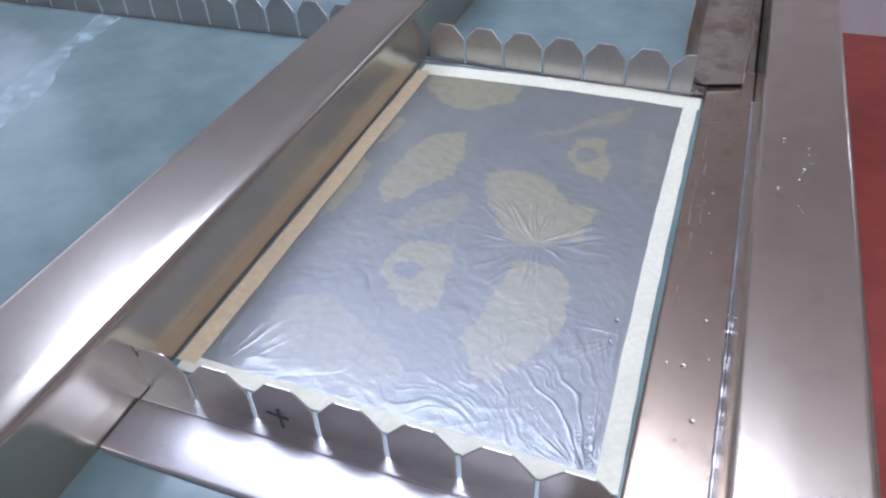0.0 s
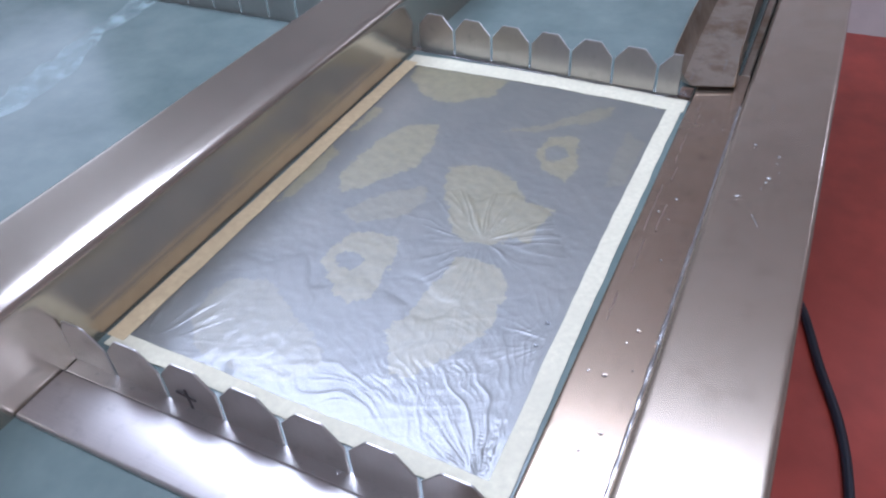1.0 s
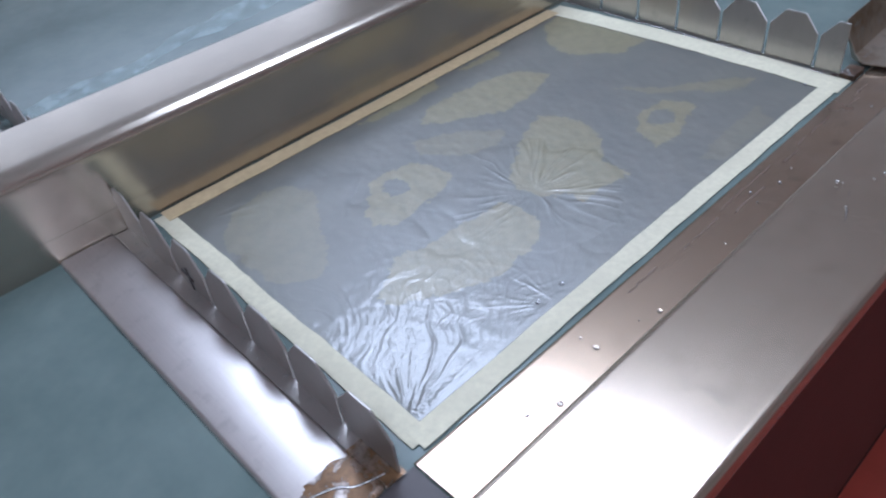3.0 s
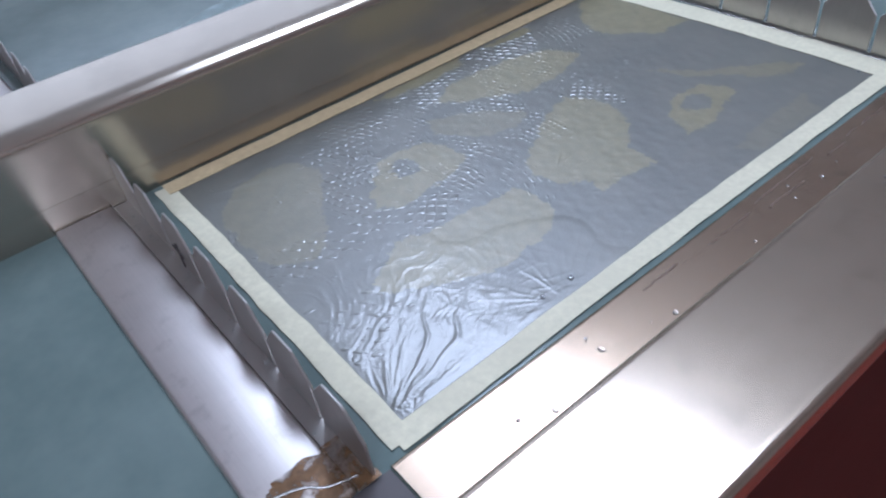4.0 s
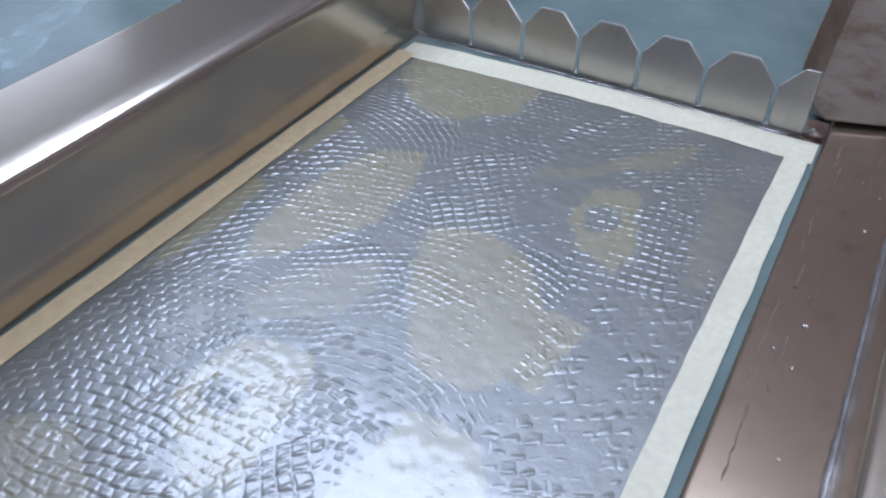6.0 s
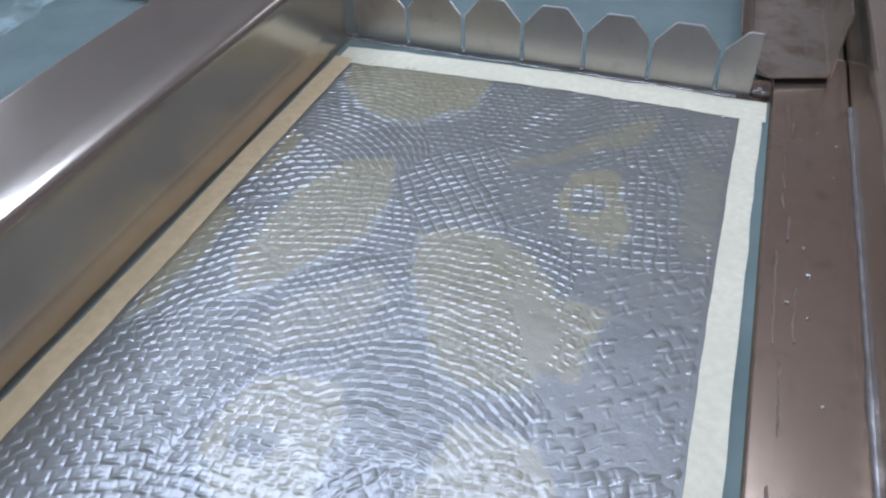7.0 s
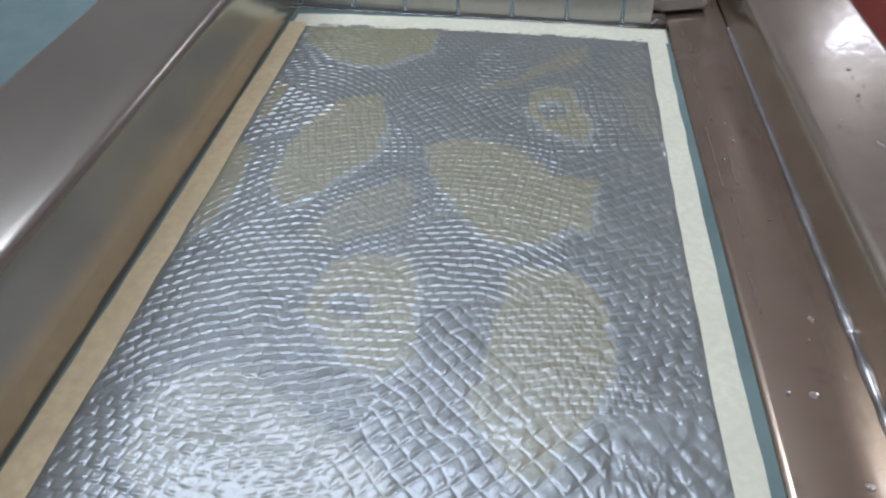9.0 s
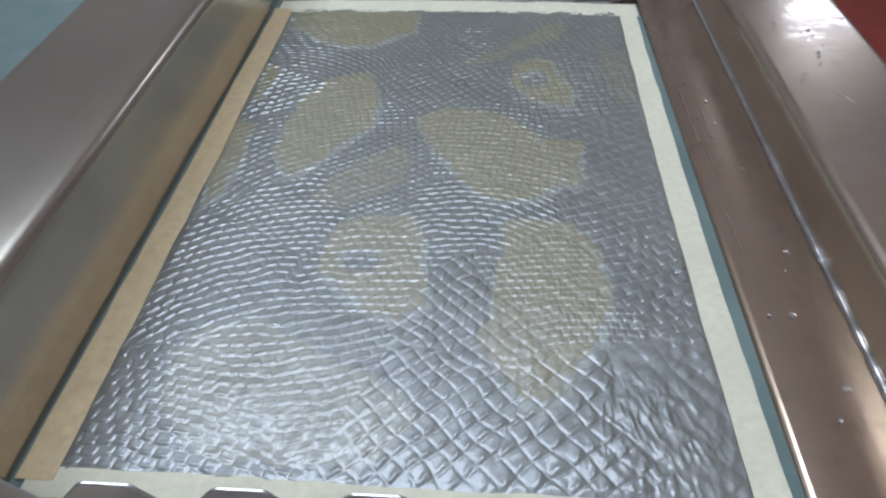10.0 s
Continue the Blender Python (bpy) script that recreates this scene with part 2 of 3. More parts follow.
for x0, x1, z0, z1 in ((WX0, WX0 + 0.05, WZ0, WZ1), (WX1 - 0.05, WX1, WZ0, WZ1), (WX0 + 0.05, WX1 - 0.05, WZ0, WZ0 + 0.05), (WX0 + 0.05, WX1 - 0.05, WZ1 - 0.05, WZ1)):
    part("window_frame", box(x0, x1, YF + 0.03, YF + 0.09, z0, z1, 0.004), MAT_FRAME, win)
tagged(part("backdrop", box(WX0 - 0.4, WX1 + 0.4, YF + 0.6, YF + 0.62, WZ0 - 0.4, WZ1 + 0.4), MAT_SKY), "bright daylight outside the window", "sky", kind="structure")

# Opening, frame and glowing backdrop added for the west fill light, none seen.
VY0, VY1, VZ0, VZ1 = -0.9, 1.3, 0.65, 1.65
wb = bmesh.new()
for y0, y1, z0, z1 in ((YN, VY0, FLOOR, CEIL), (VY1, YF, FLOOR, CEIL), (VY0, VY1, FLOOR, VZ0), (VY0, VY1, VZ1, CEIL)):
    b2 = box(XL - 0.15, XL, y0, y1, z0, z1)
    me2 = bpy.data.meshes.new("tmp")
    b2.to_mesh(me2)
    b2.free()
    wb.from_mesh(me2)
    bpy.data.meshes.remove(me2)
tagged(part("wall_west", wb, MAT_WALL), "beige painted workshop wall with an opening for the added window", "wall", kind="structure")
win2 = tagged(empty("fill_window"), "unseen wide white framed window added for fill light", "window", kind="structure")
for y0, y1, z0, z1 in ((VY0, VY0 + 0.05, VZ0, VZ1), (VY1 - 0.05, VY1, VZ0, VZ1), (VY0 + 0.05, VY1 - 0.05, VZ0, VZ0 + 0.05), (VY0 + 0.05, VY1 - 0.05, VZ1 - 0.05, VZ1)):
    part("window_frame", box(XL - 0.09, XL - 0.03, y0, y1, z0, z1, 0.004), MAT_FRAME, win2)
tagged(part("backdrop", box(XL - 0.62, XL - 0.60, VY0 - 0.4, VY1 + 0.4, VZ0 - 0.4, VZ1 + 0.4), MAT_SKY), "pale glow outside the added window", "sky", kind="structure")

lamp = tagged(empty("ceiling_lamp"), "white ceiling lamp with a flat diffuser", "lamp")
lamp.matrix_world = pose(-0.58, 0.24, CEIL)
part("housing", box(-1.05, 1.05, -0.33, 0.33, -0.06, 0, 0.006), MAT_FRAME, lamp)
part("diffuser", box(-1.02, 1.02, -0.305, 0.305, -0.075, -0.06, 0.004), MAT_TUBE, lamp, "glowing diffuser")
tagged(lamp, group="ceiling lamps")
# Unseen copy of the fixture, added to house the fill light.
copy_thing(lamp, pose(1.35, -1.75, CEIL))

hose_knots = [(0.30, 0.78), (0.447, 0.708), (0.564, 0.608), (0.642, 0.375), (0.700, 0.200), (0.730, 0.020), (0.75, -0.30), (0.72, -0.8), (0.60, -1.4), (0.62, -2.2)]
hose_pts = []
for k in range(1, len(hose_knots) - 2):
    p0, p1, p2, p3 = (Vector((*q, FLOOR + 0.0115)) for q in hose_knots[k - 1:k + 3])
    for i in range(10):
        u = i / 10
        hose_pts.append(0.5 * (2 * p1 + (p2 - p0) * u + (2 * p0 - 5 * p1 + 4 * p2 - p3) * u * u + (3 * p1 - p0 - 3 * p2 + p3) * u ** 3))
tagged(smooth(part("hose", tube(hose_pts, 0.0115, 10), MAT_HOSE)), "black rubber hose lying on the red floor", "hose")

# ---- the tank ----
tank = tagged(empty("dipping_tank"), "stainless steel water dipping tank with inner divider and weirs", "tank")
tank.location = (0, 0, 0)
BEAM = [(-0.2625, -0.30), (-0.2625, 0.034), (-0.2612, 0.0352), (-0.2580, 0.072), (-0.2540, 0.104)] + arc(-0.2660, 0.1120, 0.0130, 0, 80) + [(-0.285, 0.1262), (-0.368, 0.129)] + arc(-0.371, 0.121, 0.008, 90, 175) + [(-0.379, -0.02), (-0.379, -0.30)]
smooth(part("divider_beam", extrude_y(BEAM, -1.78, 1.38, 40, 0.0012), MAT_BEAM, tank, "brushed steel divider beam with rounded edges"), 30)
RIM = [(0.3365, -0.40), (0.3365, 0.008), (0.341, 0.044)] + arc(0.351, 0.051, 0.010, 165, 92) + [(0.40, 0.0645), (0.452, 0.0685)] + arc(0.4555, 0.0620, 0.007, 88, 0) + [(0.4625, 0.048), (0.442, 0.046), (0.442, -0.40)]
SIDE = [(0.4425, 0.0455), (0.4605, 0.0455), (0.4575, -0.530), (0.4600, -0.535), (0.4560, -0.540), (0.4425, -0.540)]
part("side_panel", extrude_y(SIDE, -1.78, 1.38, 12, 0.0), MAT_SIDE, tank, "dark outer side panel")
smooth(part("rim", extrude_y(RIM, -1.78, 1.38, 40, 0.001), MAT_RIM, tank, "worn broad steel tank rim"), 30)
LEDGE = [(0.2560, -0.16), (0.2560, -0.006)] + arc(0.2620, -0.003, 0.006, 170, 90) + [(0.295, 0.0035), (0.3345, 0.0045), (0.3345, -0.16)]
smooth(part("ledge", extrude_y(LEDGE, -0.768, 0.16, 20, 0.0008), MAT_LEDGE, tank, "wet brownish steel ledge beside the film"), 30)
part("wall", box(-1.52, -1.50, -1.78, 1.38, -0.54, 0.058, 0.003), MAT_RIM, tank)
part("wall", box(-1.50, 0.3355, 1.36, 1.38, -0.54, 0.058, 0.003), MAT_RIM, tank)
part("wall", box(-1.50, 0.3355, -1.78, -1.76, -0.54, 0.058, 0.003), MAT_RIM, tank)
part("floor_pan", box(-1.50, 0.335, -1.76, 1.36, -0.40, -0.385), MAT_RIM, tank)
for lx in (-1.47, 0.40):
    for ly in (-1.70, -0.2, 1.30):
        part("leg", box(lx - 0.025, lx + 0.025, ly - 0.025, ly + 0.025, FLOOR, -0.40, 0.003), MAT_RIM, tank)
part("crossbar", box(-1.445, 0.375, -1.72, -1.68, -0.44, -0.4005), MAT_RIM, tank)
part("crossbar", box(-1.445, 0.375, 1.28, 1.32, -0.44, -0.4005), MAT_RIM, tank)
part("crossbar", box(-1.445, 0.375, -0.22, -0.18, -0.44, -0.4005), MAT_RIM, tank)
# cross shelf behind the near weir
smooth(part("shelf", box(-0.2615, 0.2580, -0.868, -0.799, -0.20, 0.005, 0.004, 3), MAT_SHELF, tank, "flat brushed steel cross shelf"))
smooth(part("shelf", box(-1.499, -0.380, -0.868, -0.799, -0.20, 0.005, 0.004, 3), MAT_SHELF, tank))
# sheet-metal gutter leading away behind the far weir: leaning left side, flat floor, tall right side
gutter = bmesh.new()
SECTIONS = [
    ((0.2510, 0.0830, 0.0100), (0.2513, 0.0830, 0.0098), (0.3160, 0.1012, 0.0100), (0.3162, 0.1010, 0.0112)),
    ((0.2360, 0.0880, 0.0200), (0.2400, 0.0880, 0.0100), (0.3160, 0.1030, 0.0100), (0.3164, 0.0960, 0.0620)),
    ((0.2120, 0.0930, 0.0560), (0.2320, 0.0930, 0.0100), (0.3158, 0.1060, 0.0100), (0.3164, 0.0890, 0.0890)),
    ((0.2100, 0.1100, 0.0585), (0.2315, 0.1100, 0.0100), (0.3155, 0.1250, 0.0100), (0.3160, 0.1100, 0.0905)),
    ((0.2060, 0.2600, 0.0590), (0.2270, 0.2600, 0.0110), (0.3110, 0.2600, 0.0110), (0.3110, 0.2600, 0.0905)),
    ((0.2040, 1.3550, 0.0590), (0.2250, 1.3550, 0.0110), (0.3090, 1.3550, 0.0110), (0.3090, 1.3550, 0.0905)),
]
rings = [[gutter.verts.new(p) for p in ring] for ring in SECTIONS]
for r0, r1 in zip(rings, rings[1:]):
    for i in range(3):
        gutter.faces.new((r0[i], r1[i], r1[i + 1], r0[i + 1]))
bmesh.ops.recalc_face_normals(gutter, faces=gutter.faces[:])
gutter = part("gutter", gutter, MAT_END, tank, "stained bent sheet-metal gutter with a cut corner")
gutter.modifiers.new("thickness", "SOLIDIFY").thickness = 0.0018
part("end_plate", box(0.3190, 0.3335, 0.1605, 1.355, -0.05, 0.004, 0.002), MAT_END, tank)
part("end_block", box(0.2350, 0.2555, 0.0500, 0.0835, -0.05, 0.0070, 0.002), MAT_RUST, tank, "dark wet corner block under the gutter")


def weir(x_first, count, pitch, y, top, foot, x0, x1, label, skew=0.0):
    """A weir comb: a low strip with one hexagon-topped tooth after another, slots between them."""
    comb = part("weir_comb", box(x0, x1, y - 0.0012, y + 0.0012, -0.15, foot), MAT_COMB, tank, label)
    half, cut = pitch / 2 - 0.0022, pitch * 0.170
    shoulder = foot + (top - foot) * 0.66
    for k in range(count):
        cx = x_first + k * pitch
        out = [(-half, foot), (-half, shoulder), (-cut - 0.003, top - 0.0015), (-cut, top), (cut, top), (cut + 0.003, top - 0.0015), (half, shoulder), (half, foot)]
        pts = [(min(max(cx + a, x0), x1), z) for a, z in out]
        if max(p[0] for p in pts) - min(p[0] for p in pts) < 0.012:
            continue
        keep = [p for i, p in enumerate(pts) if i == 0 or (abs(p[0] - pts[i - 1][0]) + abs(p[1] - pts[i - 1][1])) > 1e-5]
        b = bmesh.new()
        f = b.faces.new([b.verts.new((px, -0.0013, pz)) for px, pz in keep])
        e = bmesh.ops.extrude_face_region(b, geom=[f])
        for g in e["geom"]:
            if isinstance(g, bmesh.types.BMVert):
                g.co.y += 0.0026
        bmesh.ops.recalc_face_normals(b, faces=b.faces[:])
        bmesh.ops.bevel(b, geom=b.edges[:], offset=0.0007, segments=1, affect="EDGES")
        lean = random.uniform(-0.8, 0.8)
        ob = part("tooth", b, MAT_COMB, comb)
        ob.matrix_basis = Matrix.Translation((0, y, foot)) @ Matrix.Rotation(radians(lean), 4, "X") @ Matrix.Translation((0, 0, -foot))
    if skew:
        # not quite square to the long sides: turned about its end at the beam
        comb.matrix_basis = Matrix.Translation((x0, y, 0)) @ Matrix.Rotation(radians(skew), 4, "Z") @ Matrix.Translation((-x0, -y, 0))
    return comb


P = 0.0752
weir(-0.2174, 7, P, 0.0715, 0.0755, 0.003, -0.2640, 0.2345, "weir comb of steel teeth at the film's far end", -2.0)
weir(-0.6645 - 11 * 0.0731, 15, 0.0731, 0.0985, 0.080, 0.003, -1.498, -0.381, "long weir comb of steel teeth across the basin")
near = weir(-0.2383, 7, 0.0766, -0.7790, 0.0665, -0.009, -0.2640, 0.2585, "weir comb of steel teeth beside the cross shelf", -0.35)
weir(-0.0135 - 20 * 0.0735, 15, 0.0735, -0.7785, 0.0665, -0.009, -1.498, -0.381, "weir comb of steel teeth across the basin")
# Near-black block that paints in the shade of the gap beyond the ledge.
part("pocket", box(0.2595, 0.3345, -0.872, -0.770, -0.05, 0.0010), MAT_DARK, tank, "dark block for the shade in the gap behind the ledge end")
part("flange", box(-0.2615, 0.2580, -0.7985, -0.780, -0.05, 0.0012, 0.001), MAT_COMB, tank)
mk = box(-0.0015, 0.0015, -0.0006, 0.0006, -0.017, 0.017)
part("ink_mark", mk, MAT_DARK, near, "dark pen stroke").matrix_basis = pose(-0.0905, -0.7812, 0.014, 0, -3, 0)
part("ink_mark", box(-0.013, 0.013, -0.0006, 0.0006, -0.0012, 0.0012), MAT_DARK, near, "dark pen stroke").matrix_basis = pose(-0.0930, -0.7813, 0.020, 0, 8, 0)
# weld seams, and the bright water meniscus at the far comb's foot
def seam(pts, r, mat, label=""):
    return smooth(part("seam_bead", tube(pts, r, 8, 0.5), mat, tank, label), 80)


seam([(0.3355, -0.772 + 0.0068 * i, 0.006) for i in range(121)], 0.0030, MAT_SEAM, "bright seam along the ledge")
seam([(-0.262 + 0.006 * i, -0.7795, -0.004) for i in range(86)], 0.0026, MAT_SEAM)
# Metal-bright tube standing for the water meniscus and its highlights, not a weld.
seam([(-0.262 + 0.006 * i, 0.0690 - 0.00021 * i, -0.0025) for i in range(84)], 0.0022, MAT_SEAM)
seam([(0.3145 - 0.0002 * i, 0.104 + 0.008 * i, 0.0118) for i in range(22)], 0.0024, MAT_END, "stained weld bead along the gutter's fold")


def mound(cx, cy, z, rx, ry, high, seed, mat, label):
    """A low, uneven crust, thickest in the middle and ragged at its edge."""
    b = bmesh.new()
    n = 26
    vs = [[None] * (n + 1) for _ in range(n + 1)]
    for i in range(n + 1):
        for j in range(n + 1):
            u, v = 2 * i / n - 1, 2 * j / n - 1
            d = math.hypot(u, v) + 0.35 * noise.noise((u * 2, v * 2, seed))
            h = max(0.0, 1 - d * d) * (0.6 + 0.5 * noise.noise((u * 5, v * 5, seed + 3))) * high
            vs[i][j] = b.verts.new((cx + u * rx, cy + v * ry, z + h - 0.0008 * (d > 0.97)))
    for i in range(n):
        for j in range(n):
            b.faces.new((vs[i][j], vs[i + 1][j], vs[i + 1][j + 1], vs[i][j + 1]))
    return smooth(part("weld", b, mat, tank, label), 80)


mound(0.238, 0.058, 0.0005, 0.018, 0.010, 0.006, 2.0, MAT_RUST, "dark rusty weld at the corner")
mound(0.234, -0.826, 0.0052, 0.027, 0.048, 0.0007, 5.0, MAT_STAIN, "brown rust crust on the shelf's end")
seam([(0.250 - 0.0016 * i, -0.792 - 0.0034 * i - 0.006 * math.sin(i * 0.35), 0.0058) for i in range(22)], 0.0013, MAT_SEAM, "pale weld bead over the rust")
# dark scuffs along the ledge, pale scratches along the rim
for x, y, run, wave in ((0.2745, 0.045, 0.040, 0.3), (0.2800, 0.005, 0.030, 1.1), (0.2735, -0.060, 0.085, 2.0), (0.2790, -0.150, 0.040, 2.9), (0.2700, -0.205, 0.110, 3.4), (0.2765, -0.330, 0.070, 4.2), (0.2850, -0.250, 0.060, 5.5), (0.2720, -0.440, 0.050, 6.1)):
    b = tube([(x + 0.0022 * noise.noise((i * 0.5, wave, 0.2)), y - run * i / 14, 0.0022 + 0.028 * (x - 0.2620)) for i in range(15)], 0.0010, 6, 1.4)
    part("grime_streak", b, MAT_GRIME, tank, "dark grime scuff on the ledge")
for x, y, dx, run, wave in ((0.385, -0.29, 0.018, 0.05, 1.6), (0.380, -0.02, 0.010, 0.07, 4.4)):
    b = tube([(x + dx * i / 14 + 0.0012 * noise.noise((i * 0.4, wave, 0.6)), y - run * i / 14, 0.0643 - 0.0004 + (x + dx * i / 14 - 0.40) * (0.077 if x + dx * i / 14 > 0.40 else 0.068)) for i in range(15)], 0.0006, 6, 0.9)
    smooth(part("scratch", b, MAT_SEAM, tank, "pale bright scratch in the steel"), 80)

tagged(part("water", box(-1.4995, 0.334, -1.7595, 1.3595, -0.38, -0.0009), MAT_WATER), "still murky teal water filling the tank", "water", kind="structure")

# ---- the transfer film ----
film = tagged(empty("transfer_film"), "blotched printed transfer film floating on water, edged with masking tape", "film")
FW, FWL, FL = 0.226, 0.234, 0.732
BLOTCHES = [
    [(-23, 1), (-22.1, -3.5), (-18.4, -7.6), (-14.5, -9.7), (-10.4, -9.5), (-8.3, -7.3), (-5.2, -4.6), (-5.2, 1.2)],
    [(-9.9, -16.3), (-14, -18), (-16.6, -21.8), (-17.8, -29.2), (-17.7, -34.6), (-16.3, -38), (-14.4, -38.3), (-11.7, -34.7), (-7.9, -29), (-7.6, -24.3)],
    [(14.8, -1.3), (11.5, -3.4), (8.7, -7.2), (5.5, -11), (1.6, -13.6), (0.3, -15.2), (5.8, -13.2), (10.2, -9.3), (14.8, -5.8)],
    [(7.3, -18.1), (8.3, -13.8), (10.4, -12.2), (12.8, -12.8), (13.3, -16.3), (15, -20.8), (14.2, -24.6), (11.7, -23.5), (9.2, -21.9)],
    [(-3.5, -27), (0.4, -25.2), (4.8, -25.2), (7.9, -27.3), (10.9, -31), (15, -31.2), (14.1, -39.4), (12.3, -39.1), (9.5, -41.5), (6.3, -42.2), (3.6, -40.7), (-1.4, -32.9)],
    [(-4.1, -32.6), (-8.6, -36), (-10.9, -39), (-12.3, -42.7), (-9.3, -44.2), (-3.5, -39.9), (-2.6, -35)],
    [(-9, -46.2), (-6.1, -44.8), (-2.1, -44.9), (-0.8, -47.9), (0, -56.1), (-2.2, -58.1), (-4.5, -57.6), (-9.4, -52.9), (-9.7, -50.1)],
    [(6.6, -45.4), (9.4, -44.8), (13, -45), (14.7, -48.2), (15.5, -53), (15.1, -56.7), (13.4, -60.3), (9.8, -65.8), (7.9, -65.9), (4.3, -60.4), (5.2, -56.9)],
    [(-17.5, -59.2), (-13, -58.7), (-6.6, -62.7), (-0.8, -65.4), (0.1, -68.4), (-2.6, -71.9), (-8.6, -72.1), (-14.5, -71.7), (-18.6, -67.5), (-19.2, -62.3)],
    [(-23, -15.3), (-21.2, -15.2), (-21, -18.7), (-21.7, -22.8), (-22.8, -23.5)],
    [(-23.1, -28.4), (-21.2, -29.4), (-20.7, -36.4), (-21.3, -42.1), (-22.8, -44.4), (-23.7, -34.5)],
    [(18.8, -8.4), (22.3, -10.4), (22.2, -22.1), (19.7, -23.5), (18.7, -15.4)],
]
FAINT = {5: 0.55, 2: 0.65, 8: 0.55, 11: 0.3}
HOLES = [(10.4, -17.9, 1.7, 2.0), (-6.2, -51.2, 1.8, 1.6)]


def poly_distance(px, py, poly):
    """Signed distance (cm, positive inside) of points from a closed polygon."""
    best = np.full(px.shape, 1e9)
    inside = np.zeros(px.shape, bool)
    for (ax, ay), (bx, by) in zip(poly, poly[1:] + poly[:1]):
        ex, ey = bx - ax, by - ay
        u = np.clip(((px - ax) * ex + (py - ay) * ey) / (ex * ex + ey * ey), 0, 1)
        best = np.minimum(best, np.hypot(px - ax - u * ex, py - ay - u * ey))
        cross = (ay > py) != (by > py)
        if ey:
            inside ^= cross & (px < ax + (py - ay) * ex / ey)
    return np.where(inside, best, -best)


def blotch_field(x, y, faint=True):
    px, py = x * 100, y * 100
    f = np.full(x.shape, -3.0)
    for i, poly in enumerate(BLOTCHES):
        if i in FAINT and not faint:
            continue
        d = np.clip(poly_distance(px, py, poly), -3, 3.0)
        f = np.maximum(f, d)
    for hx, hy, rx, ry in HOLES:
        f = np.minimum(f, (np.hypot((px - hx) / rx, (py - hy) / ry) - 1) * min(rx, ry))
    return f


def print_strength(x, y):
    """How strongly the olive ink took: weaker on a few of the blotches."""
    f = np.ones(x.shape)
    for i, strength in FAINT.items():
        near = np.clip((poly_distance(x * 100, y * 100, BLOTCHES[i]) + 1.0) / 0.4, 0, 1)
        f = np.minimum(f, 1 - near * (1 - strength))
    return f


def value_noise(x, y, seed):
    """Smooth lattice noise in -1..1."""
    g = np.random.default_rng(seed).uniform(-1, 1, (64, 64))
    xi, yi = np.floor(x).astype(int), np.floor(y).astype(int)
    fx, fy = x - xi, y - yi
    fx, fy = fx * fx * (3 - 2 * fx), fy * fy * (3 - 2 * fy)
    a, b = g[xi % 64, yi % 64], g[(xi + 1) % 64, yi % 64]
    c, d = g[xi % 64, (yi + 1) % 64], g[(xi + 1) % 64, (yi + 1) % 64]
    return (a * (1 - fx) + b * fx) * (1 - fy) + (c * (1 - fx) + d * fx) * fy


# areas of scale relief: centre, turn in degrees, scale width and length, bend, height in mm, staggered or not
SCALES = [
    (0.02, -0.665, 42, 0.0172, 0.0172, 0, 1.06, 0), (0.11, -0.69, 40, 0.0197, 0.0189, 0, 1.27, 0),
    (-0.16, -0.69, -14, 0.0148, 0.0115, 1.2, 0.85, 1), (-0.09, -0.62, 12, 0.0156, 0.0123, -1.5, 0.94, 1),
    (-0.18, -0.53, 24, 0.0172, 0.0123, 2.5, 0.98, 1), (-0.13, -0.44, 8, 0.0139, 0.0107, 3.5, 0.85, 1),
    (-0.05, -0.52, 4, 0.0131, 0.0115, 0, 0.85, 1), (0.03, -0.445, -2, 0.0180, 0.0107, 4.0, 0.94, 1),
    (0.03, -0.57, 46, 0.0148, 0.0148, 0, 1.02, 0), (0.06, -0.33, -8, 0.0107, 0.0107, 2.0, 0.92, 0),
    (-0.07, -0.39, 32, 0.0115, 0.0107, 0, 0.77, 1), (0.10, -0.54, 6, 0.0107, 0.0098, 1.0, 0.92, 1),
    (-0.13, -0.28, 14, 0.0107, 0.0107, 1.0, 0.83, 0), (-0.19, -0.36, 38, 0.0164, 0.0115, 3.0, 0.85, 1),
    (0.00, -0.18, 38, 0.0139, 0.0115, 0, 1.00, 0), (-0.15, -0.13, -24, 0.0164, 0.0107, 4.5, 1.0, 1), (-0.205, -0.21, 28, 0.0170, 0.0125, 2.0, 1.45, 1),
    (0.05, -0.10, 14, 0.0180, 0.0107, -4.0, 0.83, 1), (-0.05, -0.06, 5, 0.0123, 0.0098, 0, 0.66, 1),
    (0.14, -0.19, 8, 0.0123, 0.0123, 0, 1.0, 0), (0.17, -0.07, 25, 0.0131, 0.0107, 0, 0.88, 0),
    (0.19, -0.33, 30, 0.0164, 0.0164, 0, 0.68, 1), (0.19, -0.50, 20, 0.0180, 0.0148, 0, 0.89, 1),
    (0.18, -0.68, 33, 0.0172, 0.0172, 0, 0.34, 0),
]


